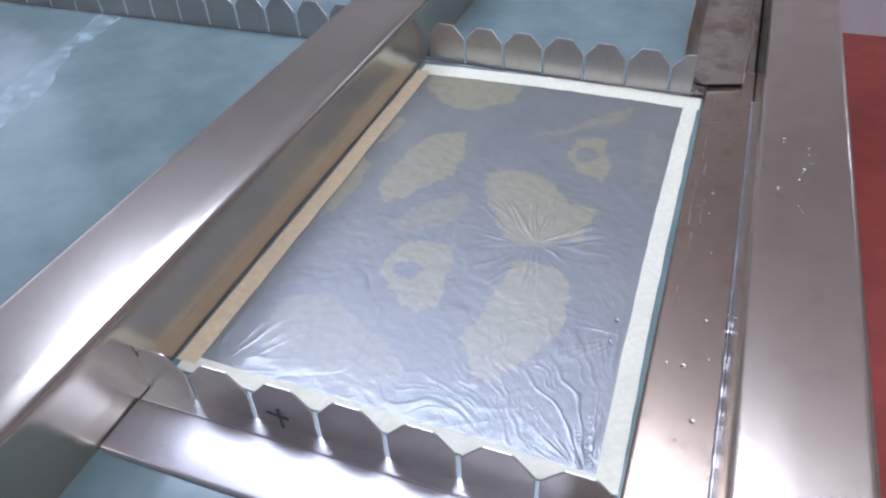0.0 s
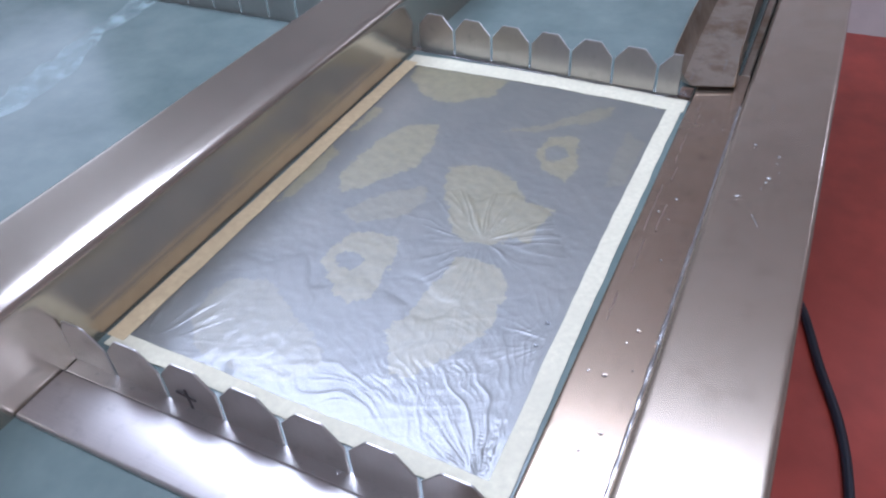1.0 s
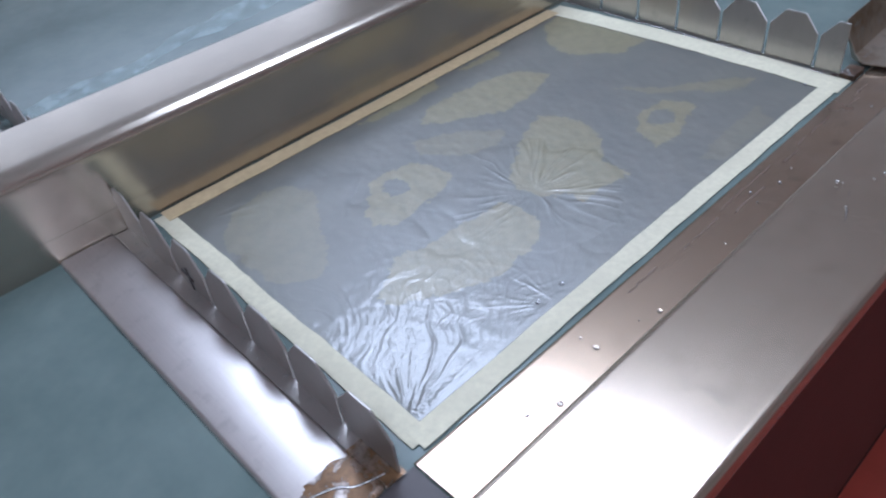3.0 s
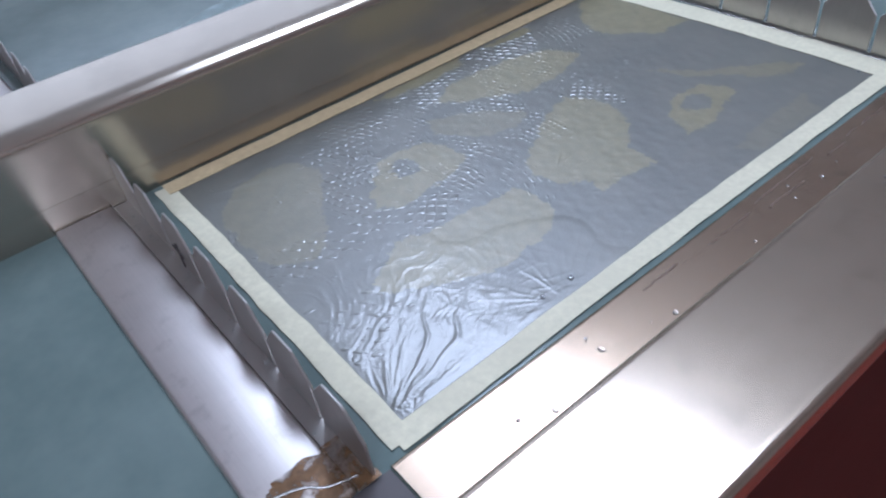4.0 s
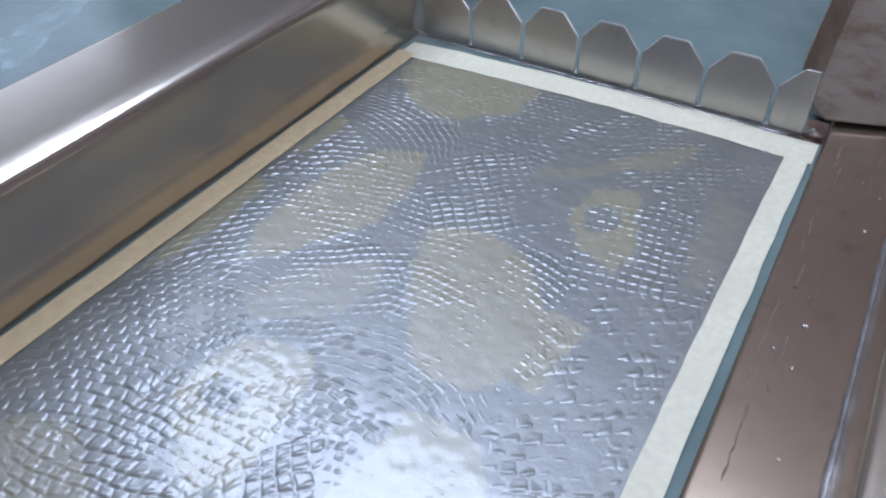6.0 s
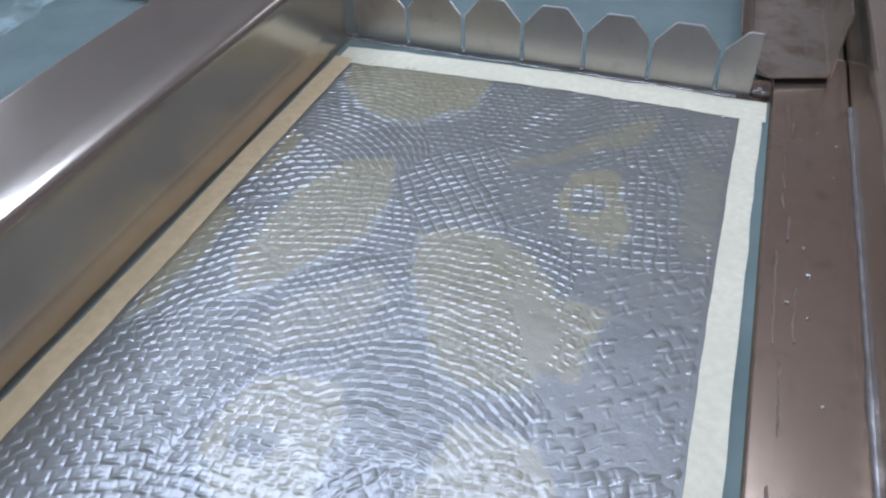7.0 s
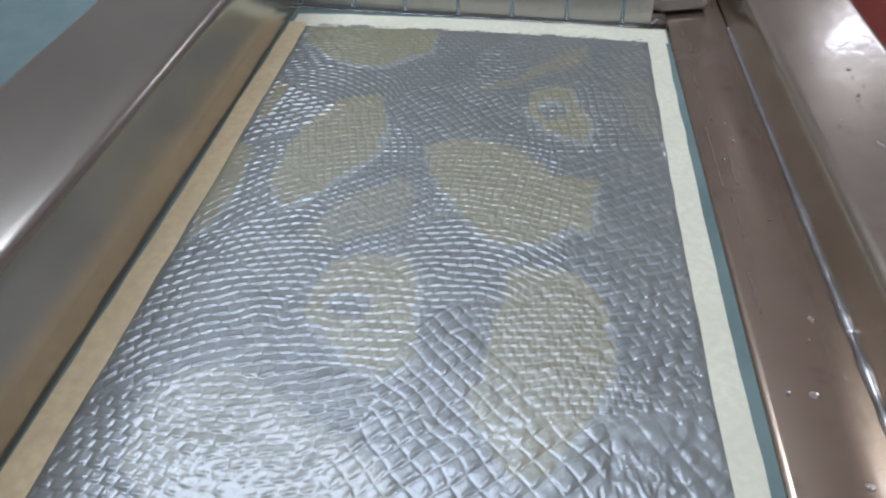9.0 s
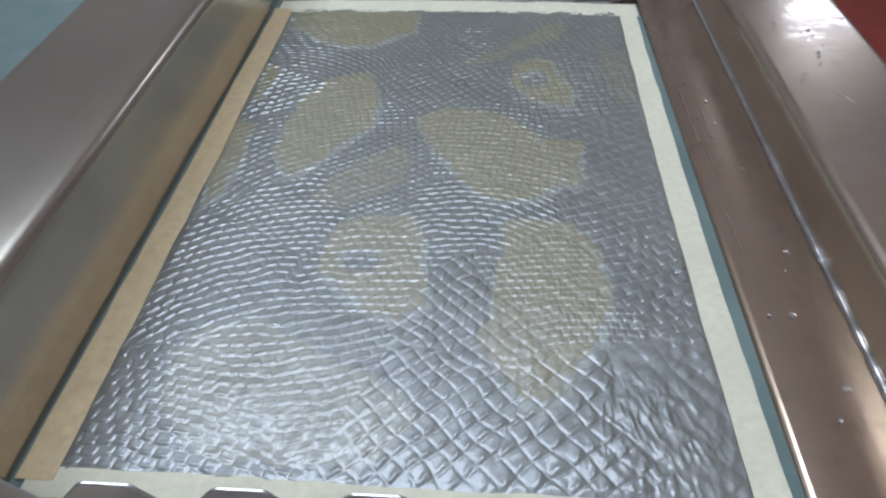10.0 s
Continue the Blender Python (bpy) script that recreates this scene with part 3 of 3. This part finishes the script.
def scale_relief(x, y):
    """Height in metres of the swollen, snakeskin-like relief of the softened film."""
    wx = x + 0.012 * value_noise(x * 24, y * 24, 5)
    wy = y + 0.012 * value_noise(x * 24 + 9, y * 24, 6)
    dist = np.stack([np.hypot(wx - s[0], (wy - s[1])) for s in SCALES])
    order = np.argsort(dist, axis=0)
    first = order[0]
    d = np.sort(dist, axis=0)
    edge = np.clip((d[1] - d[0]) / 0.010, 0, 1)
    h = np.zeros(x.shape)
    for i, (cx, cy, turn, w, l, bend, mm, stagger) in enumerate(SCALES):
        sel = first == i
        if not sel.any():
            continue
        a = math.radians(turn)
        xs, ys = x[sel] - cx, y[sel] - cy
        u = xs * math.cos(a) + ys * math.sin(a) + 0.003 * value_noise(x[sel] * 45, y[sel] * 45, 7)
        v = -xs * math.sin(a) + ys * math.cos(a) + 0.003 * value_noise(x[sel] * 45, y[sel] * 45, 8)
        v = v + bend * u * u
        w, l = 0.80 * w, 0.82 * l
        v = v / l
        row = np.floor(v)
        u = u / w + (0.5 * (row % 2) if stagger else 0)
        col = np.floor(u)
        fu, fv = u - col, v - row
        jit = np.sin(row * 12.9898 + col * 78.233 + i) * 43758.5453
        jit = jit - np.floor(jit)
        jit2 = np.sin(row * 39.3467 + col * 11.135 + i * 1.7) * 24634.6345
        jit2 = jit2 - np.floor(jit2)
        gu = np.clip(np.minimum(fu, 1 - fu) * w / 0.0017, 0, 1)
        gv = np.clip(np.minimum(fv, 1 - fv) * l / 0.0017, 0, 1)
        flat = (0.15 + 0.85 * gu * gu * (3 - 2 * gu)) * (0.30 + 0.70 * gv * gv * (3 - 2 * gv))
        lip = np.exp(-((fv - 0.24 - 0.30 * (fu - 0.5)) / 0.13) ** 2) * np.clip(1 - np.abs(fu - 0.35 - 0.3 * jit2) * 2.0, 0, 1) ** 0.7
        h[sel] = mm * 0.00096 * (0.7 + 0.5 * jit) * flat * (0.48 + 0.22 * (1 - fv) + 0.68 * lip)
    h = h * (0.55 + 0.45 * edge) * (1 - 0.35 * np.clip(blotch_field(x, y) + 0.3, 0, 1))
    h += (0.00020 + 0.00022 * np.clip((x - 0.08) / 0.08, 0, 1)) * value_noise(x * 150, y * 110, 11) + 0.0004 * value_noise(x * 30, y * 30, 12)
    # fine crinkles in the near corner and in the blotches
    n = value_noise(x * 230 + y * 40, y * 62, 41) + 0.6 * value_noise(x * 330 + y * 50, y * 110, 42)
    h += 0.00060 * np.clip(1 - 1.6 * np.abs(n), 0, 1) * np.exp(-(((x - 0.165) / 0.045) ** 2 + ((y + 0.69) / 0.055) ** 2) ** 2)
    h += 0.00016 * value_noise(x * 330, y * 240, 43) * np.clip(blotch_field(x, y), 0, 1)
    return h


def crease_relief(x, y):
    """Taut creases of the dry film, fanning out from a corner and from a pinched spot."""
    h = np.zeros(x.shape)
    for cx, cy, spokes, reach, mm, seed in ((0.228, -0.755, 70, 0.16, 1.6, 21), (0.30, -0.90, 110, 0.34, 0.36, 27), (0.232, -0.545, 26, 0.06, 0.8, 24), (0.085, -0.412, 24, 0.11, 0.72, 22), (-0.215, -0.735, 18, 0.08, 0.8, 23)):
        r = np.hypot(x - cx, y - cy)
        ang = np.arctan2(y - cy, x - cx) + 0.13 * value_noise(x * 14, y * 14, seed + 9) + 0.035 * value_noise(x * 45, y * 45, seed + 19)
        n = value_noise(ang * spokes / 2.2 + 30, r * 9 + 4, seed)
        ridge = np.clip(1 - np.abs(n) * 2.9, 0, 1) ** 1.6
        ridge = ridge * np.clip(0.55 + 0.9 * value_noise(ang * 1.9 + 11, r * 9, seed + 3), 0, 1.3)
        h += mm * 0.00125 * ridge * np.exp(-(r / reach) ** 2) * np.clip(r / 0.03, 0, 1)
    n = value_noise(x * 9 + y * 5 + 40, x * -34 + y * 66 + 80, 25)
    h += 0.00010 * value_noise(x * 110, y * 110, 28) + 0.00009 * np.clip(1 - np.abs(n) * 3, 0, 1) * (0.4 + 0.6 * (value_noise(x * 9, y * 9, 26) > 0))
    return h


def bow(y):
    """How far the long edges of the film are drawn in by its wet weight."""
    return 0.003 * np.sin(np.clip((y + 0.74) / 0.76, 0, 1) * math.pi)


def grid_patch(name, x0, x1, y0, y1, step, height, parent, label="", cut=None):
    nx, ny = int(round((x1 - x0) / step)) + 1, int(round((y1 - y0) / step)) + 1
    xs, ys = np.meshgrid(np.linspace(x0, x1, nx), np.linspace(y0, y1, ny), indexing="ij")
    zs = height(xs, ys)
    inset = np.clip(np.minimum(np.minimum(np.minimum(FW + 0.002 - xs, xs + FWL + 0.002), 0.024 - ys), ys + FL + 0.004) / 0.008, 0, 1)
    zs = np.where(zs > 0, zs * inset, zs)
    co = np.stack([xs - np.where(xs > 0, 1, 0.25) * bow(ys) * np.clip(np.abs(xs) / FW, 0, 1) * np.sign(xs), ys, zs], -1).reshape(-1, 3)
    idx = np.arange(nx * ny).reshape(nx, ny)
    quads = np.stack([idx[:-1, :-1], idx[1:, :-1], idx[1:, 1:], idx[:-1, 1:]], -1).reshape(-1, 4)
    used = np.arange(nx * ny)
    if cut is not None:
        quads = quads[(zs.reshape(-1)[quads] > cut).any(1)]
        used = np.unique(quads)
        back = np.zeros(nx * ny, int)
        back[used] = np.arange(len(used))
        quads, co = back[quads], co[used]
    # the print slips, and bares a pale fringe, only where the film has swollen
    slipped = blotch_field(xs - 0.002, ys + 0.0085, False) if name == "scale_swelling" else np.full(xs.shape, -3.0)
    me = bpy.data.meshes.new(name)
    me.vertices.add(len(co))
    me.vertices.foreach_set("co", co.reshape(-1))
    me.loops.add(quads.size)
    me.loops.foreach_set("vertex_index", quads.reshape(-1).astype(np.int32))
    me.polygons.add(len(quads))
    me.polygons.foreach_set("loop_start", np.arange(0, quads.size, 4, dtype=np.int32))
    me.polygons.foreach_set("use_smooth", np.ones(len(quads), bool))
    me.update(calc_edges=True)
    for key, field in (("blotch", blotch_field(xs, ys)), ("fringe", slipped), ("ink", print_strength(xs, ys))):
        me.attributes.new(key, "FLOAT", "POINT").data.foreach_set("value", field.reshape(-1)[used].astype(np.float32))
    me.materials.append(MAT_FILM)
    ob = new(name, me)
    ob.parent = parent
    if label:
        ob["label"] = label
    return ob


grid_patch("sheet", -FWL - 0.008, FW + 0.008, -FL - 0.010, 0.034, 0.0020, lambda x, y: 0.00016 * value_noise(x * 40, y * 40, 3) + 0.00014 * value_noise(x * 95, y * 120, 4) + 0.00006 * value_noise(x * 230, y * 230, 14) - 0.0002, film, "blotched grey and olive printed sheet")
SINK = 0.0038
ripples = []
for j in range(6):
    for i in range(4):
        cx = -FWL + (i + 0.5) * (FW + FWL) / 4 + (0.02 if j % 2 else -0.02)
        cy = -FL + (j + 0.5) * FL / 6

        def lift(x, y, cx=cx, cy=cy, level=0.00030 + 0.00008 * (i % 2) + 0.00016 * (j % 2)):
            r = np.hypot(x - cx, y - cy) + 0.018 * value_noise(x * 30, y * 30, 31)
            mask = np.clip((r - 0.088) / 0.035, 0, 1)
            return level + scale_relief(x, y) - 0.004 * mask ** 1.5

        x0, x1 = max(cx - 0.125, -FWL - 0.002), min(cx + 0.125, FW + 0.002)
        y0, y1 = max(cy - 0.125, -FL - 0.004), min(cy + 0.125, 0.024)
        ob = grid_patch("scale_swelling", x0, x1, y0, y1, 0.00105, lift, film, cut=-0.0008)
        u, v = (cx + FWL) / (FW + FWL), (cy + FL) / FL
        start = 2.2 + 1.0 * u + 1.2 * v + (0.2 if u > 0.55 and v < 0.35 else 0) + (1.1 if u > 0.6 and v > 0.4 else 0)
        ripples.append((ob, start, start + 4.3))
creases = []
for cx, cy, rr, t0 in ((0.155, -0.675, 0.17, 4.8), (0.19, -0.54, 0.10, 4.4), (-0.02, -0.66, 0.13, 3.4), (0.08, -0.42, 0.13, 2.9), (-0.15, -0.64, 0.12, 3.2)):
    def fold(x, y, cx=cx, cy=cy, rr=rr, level=0.00015 + 0.00007 * len(creases)):
        r = np.hypot(x - cx, y - cy) + 0.02 * value_noise(x * 25, y * 25, 33)
        return level + crease_relief(x, y) - 0.003 * np.clip((r - rr * 0.75) / (rr * 0.35), 0, 1) ** 1.5

    x0, x1 = max(cx - rr * 1.2, -FWL - 0.002), min(cx + rr * 1.2, FW + 0.002)
    y0, y1 = max(cy - rr * 1.2, -FL - 0.004), min(cy + rr * 1.2, 0.024)
    creases.append((grid_patch("crease", x0, x1, y0, y1, 0.0014, fold, film, cut=-0.0008), t0, t0 + 2.2))


def tape(x0, y0, x1, y1, w, mat, label, seed, lift):
    """A strip of tape from end to end, w wide, lying a little wavy."""
    b = bmesh.new()
    n = 60
    d = Vector((x1 - x0, y1 - y0, 0))
    side = Vector((-d.y, d.x, 0)).normalized()
    up, dn = [], []
    for k in range(n + 1):
        p = Vector((x0, y0, 0)) + d * (k / n)
        if abs(d.x) > abs(d.y) and y0 > -0.1:
            p.y += 0.007 * math.sin(math.pi * k / n)
        if abs(d.y) > abs(d.x):
            p.x -= math.copysign(1, p.x) * float(bow(np.array(p.y))) * (1 if p.x > 0 else 0.25)
        ru, rd = [], []
        for s in (-0.5, -0.17, 0.17, 0.5):
            edge = 0.0012 * noise.noise((k * 0.35, s * 3, seed)) + 0.0016 * noise.noise((k * 0.08, 2.0, seed))
            z = lift + 0.0008 * (noise.noise((k * 0.3, s * 1.5, seed + 5)) + 0.4)
            q = p + side * (s * w + edge)
            ru.append(b.verts.new((q.x, q.y, z)))
            rd.append(b.verts.new((q.x, q.y, z - 0.0005)))
        up.append(ru)
        dn.append(rd)
    for k in range(n):
        for s in range(3):
            b.faces.new((up[k][s], up[k + 1][s], up[k + 1][s + 1], up[k][s + 1]))
            b.faces.new((dn[k][s], dn[k][s + 1], dn[k + 1][s + 1], dn[k + 1][s]))
        b.faces.new((up[k][0], dn[k][0], dn[k + 1][0], up[k + 1][0]))
        b.faces.new((up[k][3], up[k + 1][3], dn[k + 1][3], dn[k][3]))
    bmesh.ops.recalc_face_normals(b, faces=b.faces[:])
    return smooth(part("tape", b, mat, film, label))


tape(-FWL - 0.020, 0.0265, FW + 0.027, 0.0265, 0.040, MAT_TAPE, "cream masking tape", 1, 0.0006)
side_tape = tape(FW + 0.0125, 0.040, FW + 0.0135, -FL - 0.020, 0.0235, MAT_TAPE, "cream masking tape", 2, 0.0011)
tape(-FWL - 0.0125, 0.018, -FWL - 0.0120, -FL - 0.006, 0.026, MAT_TAPE_WET, "soaked tan masking tape", 3, 0.0011)
tape(-FWL - 0.018, -0.7385, FW + 0.020, -0.7475, 0.023, MAT_TAPE, "cream masking tape", 4, 0.0006)

# ---- wet details ----
db = bmesh.new()
spots = [(0.310, -0.643, 0.0040, 3.1), (0.293, -0.570, 0.0036, 3.0), (0.310, -0.493, 0.0040, 2.6), (0.3445, -0.579, 0.0470, 2.6), (0.3350, -0.481, 0.0085, 2.6), (0.3350, -0.508, 0.0085, 3.0), (0.3352, -0.496, 0.0085, 1.8)]
spots += [(x, y, 0.0652, r) for x, y, r in ((0.407, -0.177, 2.2), (0.407, -0.194, 1.6), (0.401, -0.231, 2.4), (0.370, -0.283, 1.9), (0.375, -0.158, 2.0), (0.411, -0.215, 1.5), (0.399, -0.241, 1.6), (0.395, -0.258, 1.3))]
spots += [(0.212, -0.520, 0.0016, 3.0), (0.211, -0.557, 0.0016, 2.7), (0.210, 0.004, 0.0012, 2.2)]
spots += [(random.uniform(0.365, 0.455), random.uniform(-0.75, 0.1), 0.0650, random.uniform(0.6, 1.2)) for _ in range(7)]
spots += [(random.uniform(0.268, 0.328), random.uniform(-0.74, 0.03), 0.0042, random.uniform(0.7, 1.8)) for _ in range(14)]
spots += [(random.uniform(-0.25, 0.22), random.uniform(-0.796, -0.784), 0.0013, random.uniform(0.9, 2.4)) for _ in range(16)]
for x, y, z, mm in spots:
    r = mm * 0.001
    bmesh.ops.create_icosphere(db, subdivisions=2, radius=1.0, matrix=Matrix.Translation((x, y, z)) @ Matrix.Rotation(random.uniform(0, 3), 4, "Z") @ Matrix.Diagonal((r, r * random.uniform(1, 1.5), r * (0.26 if z > 0.06 else 0.5), 1)))
for k in range(6):
    # beads of water clinging in the slots of both combs
    x = -0.1798 + k * P
    y = 0.0695 - 0.0349 * (x + 0.264)
    for z, r in ((0.0045, 0.0026), (0.0095, 0.0018), (0.0140, 0.0012)):
        bmesh.ops.create_icosphere(db, subdivisions=2, radius=1.0, matrix=Matrix.Translation((x + random.uniform(-0.0006, 0.0006), y, z)) @ Matrix.Diagonal((r, r * 0.9, r * 1.5, 1)))
    x = -0.200 + k * 0.0766
    for dx, z, r in ((-0.0018, -0.0072, 0.0022), (0.0016, -0.0076, 0.0026), (0.0, -0.0035, 0.0015)):
        bmesh.ops.create_icosphere(db, subdivisions=2, radius=1.0, matrix=Matrix.Translation((x + dx, -0.7812, z)) @ Matrix.Diagonal((r * 1.3, r * 0.9, r, 1)))
for x, y, z, r in ((0.238, 0.0515, 0.0085, 0.0030), (0.2475, 0.0512, 0.0080, 0.0032), (0.243, 0.056, 0.0100, 0.0024)):
    bmesh.ops.create_icosphere(db, subdivisions=2, radius=1.0, matrix=Matrix.Translation((x, y, z)) @ Matrix.Diagonal((r, r, r * 0.8, 1)))
tagged(smooth(part("water_droplets", db, MAT_DROP), 80), "clear water droplets on the wet steel", "droplets", kind="stuff")


residue = bmesh.new()
rows_of = []
for k in range(121):
    y = -0.95 + 1.25 * k / 120
    mid = -0.80 - 0.22 * (y + 0.35) + 0.035 * noise.noise((y * 6, 0.2, 0.4)) + 0.012 * noise.noise((y * 24, 1.2, 0.4))
    wide = 0.030 + 0.022 * noise.noise((y * 5, 3.3, 0.1)) + 0.008 * noise.noise((y * 30, 5.3, 0.1))
    wide *= min(1, (k + 1) / 15, (121 - k) / 15)
    rows_of.append([residue.verts.new((mid + wide * s, y, -0.0006 + 0.0003 * (1 - s * s))) for s in (-1, -0.5, 0, 0.5, 1)])
for q0, q1 in zip(rows_of, rows_of[1:]):
    for i in range(4):
        residue.faces.new((q0[i], q0[i + 1], q1[i + 1], q1[i]))
bmesh.ops.recalc_face_normals(residue, faces=residue.faces[:])
residue_m, residue_t, residue_b = nodes_of("dissolved_film")
residue_b.inputs["Base Color"].default_value = (0.30, 0.385, 0.375, 1)
residue_b.inputs["Roughness"].default_value = 0.3
residue_t.links.new(ramp(residue_t, noise_tex(residue_t, coords(residue_t), 22.0, 5.0, 0.65), [(0.36, grey(0.05)), (0.6, grey(0.62))]), residue_b.inputs["Alpha"])
residue_ob = tagged(smooth(part("film_residue", residue, residue_m)), "pale blue streak of dissolved film drifting on water", "residue")


def motions():
    walk(residue_ob, [(0.0, pose(-0.15, 0, 0)), (1.0, pose(-0.08, 0, 0)), (2.5, pose(0, 0, 0)), (5.5, pose(0.08, 0, 0)), (10.0, pose(0.13, 0, 0))])
    walk(film, [(0.0, pose(0.0003, 0.002, 0)), (2.5, pose(0.0003, 0, 0)), (4.5, pose(0.001, 0, 0)), (5.5, pose(0.001, -0.001, 0)), (7.0, pose(0.0004, -0.003, 0)), (10.0, pose(0.0002, -0.003, 0))])
    hinge = Vector((FW + 0.0125, 0.040, 0))
    walk(side_tape, [(t, Matrix.Translation(hinge) @ Matrix.Rotation(radians(turn), 4, "Z") @ Matrix.Translation(-hinge)) for t, turn in ((0.0, 0.08), (3.5, 0.12), (7.0, -0.30), (10.0, -0.40))])
    for ob, a, b in ripples:
        walk(ob, [(0.0, pose(0, 0, -SINK)), (a, pose(0, 0, -SINK)), (a + 0.8, pose(0, 0, -0.00124)), (a + 3.0, pose(0, 0, -0.00098)), (b, pose(0, 0, 0)), (10.0, pose(0, 0, 0))])
    for ob, a, b in creases:
        walk(ob, [(0.0, pose(0, 0, -0.0004)), (1.4, pose(0, 0, 0)), (a, pose(0, 0, 0)), ((a + b) / 2, pose(0, 0, -0.0011)), (b, pose(0, 0, -SINK)), (10.0, pose(0, 0, -SINK))])


motions()
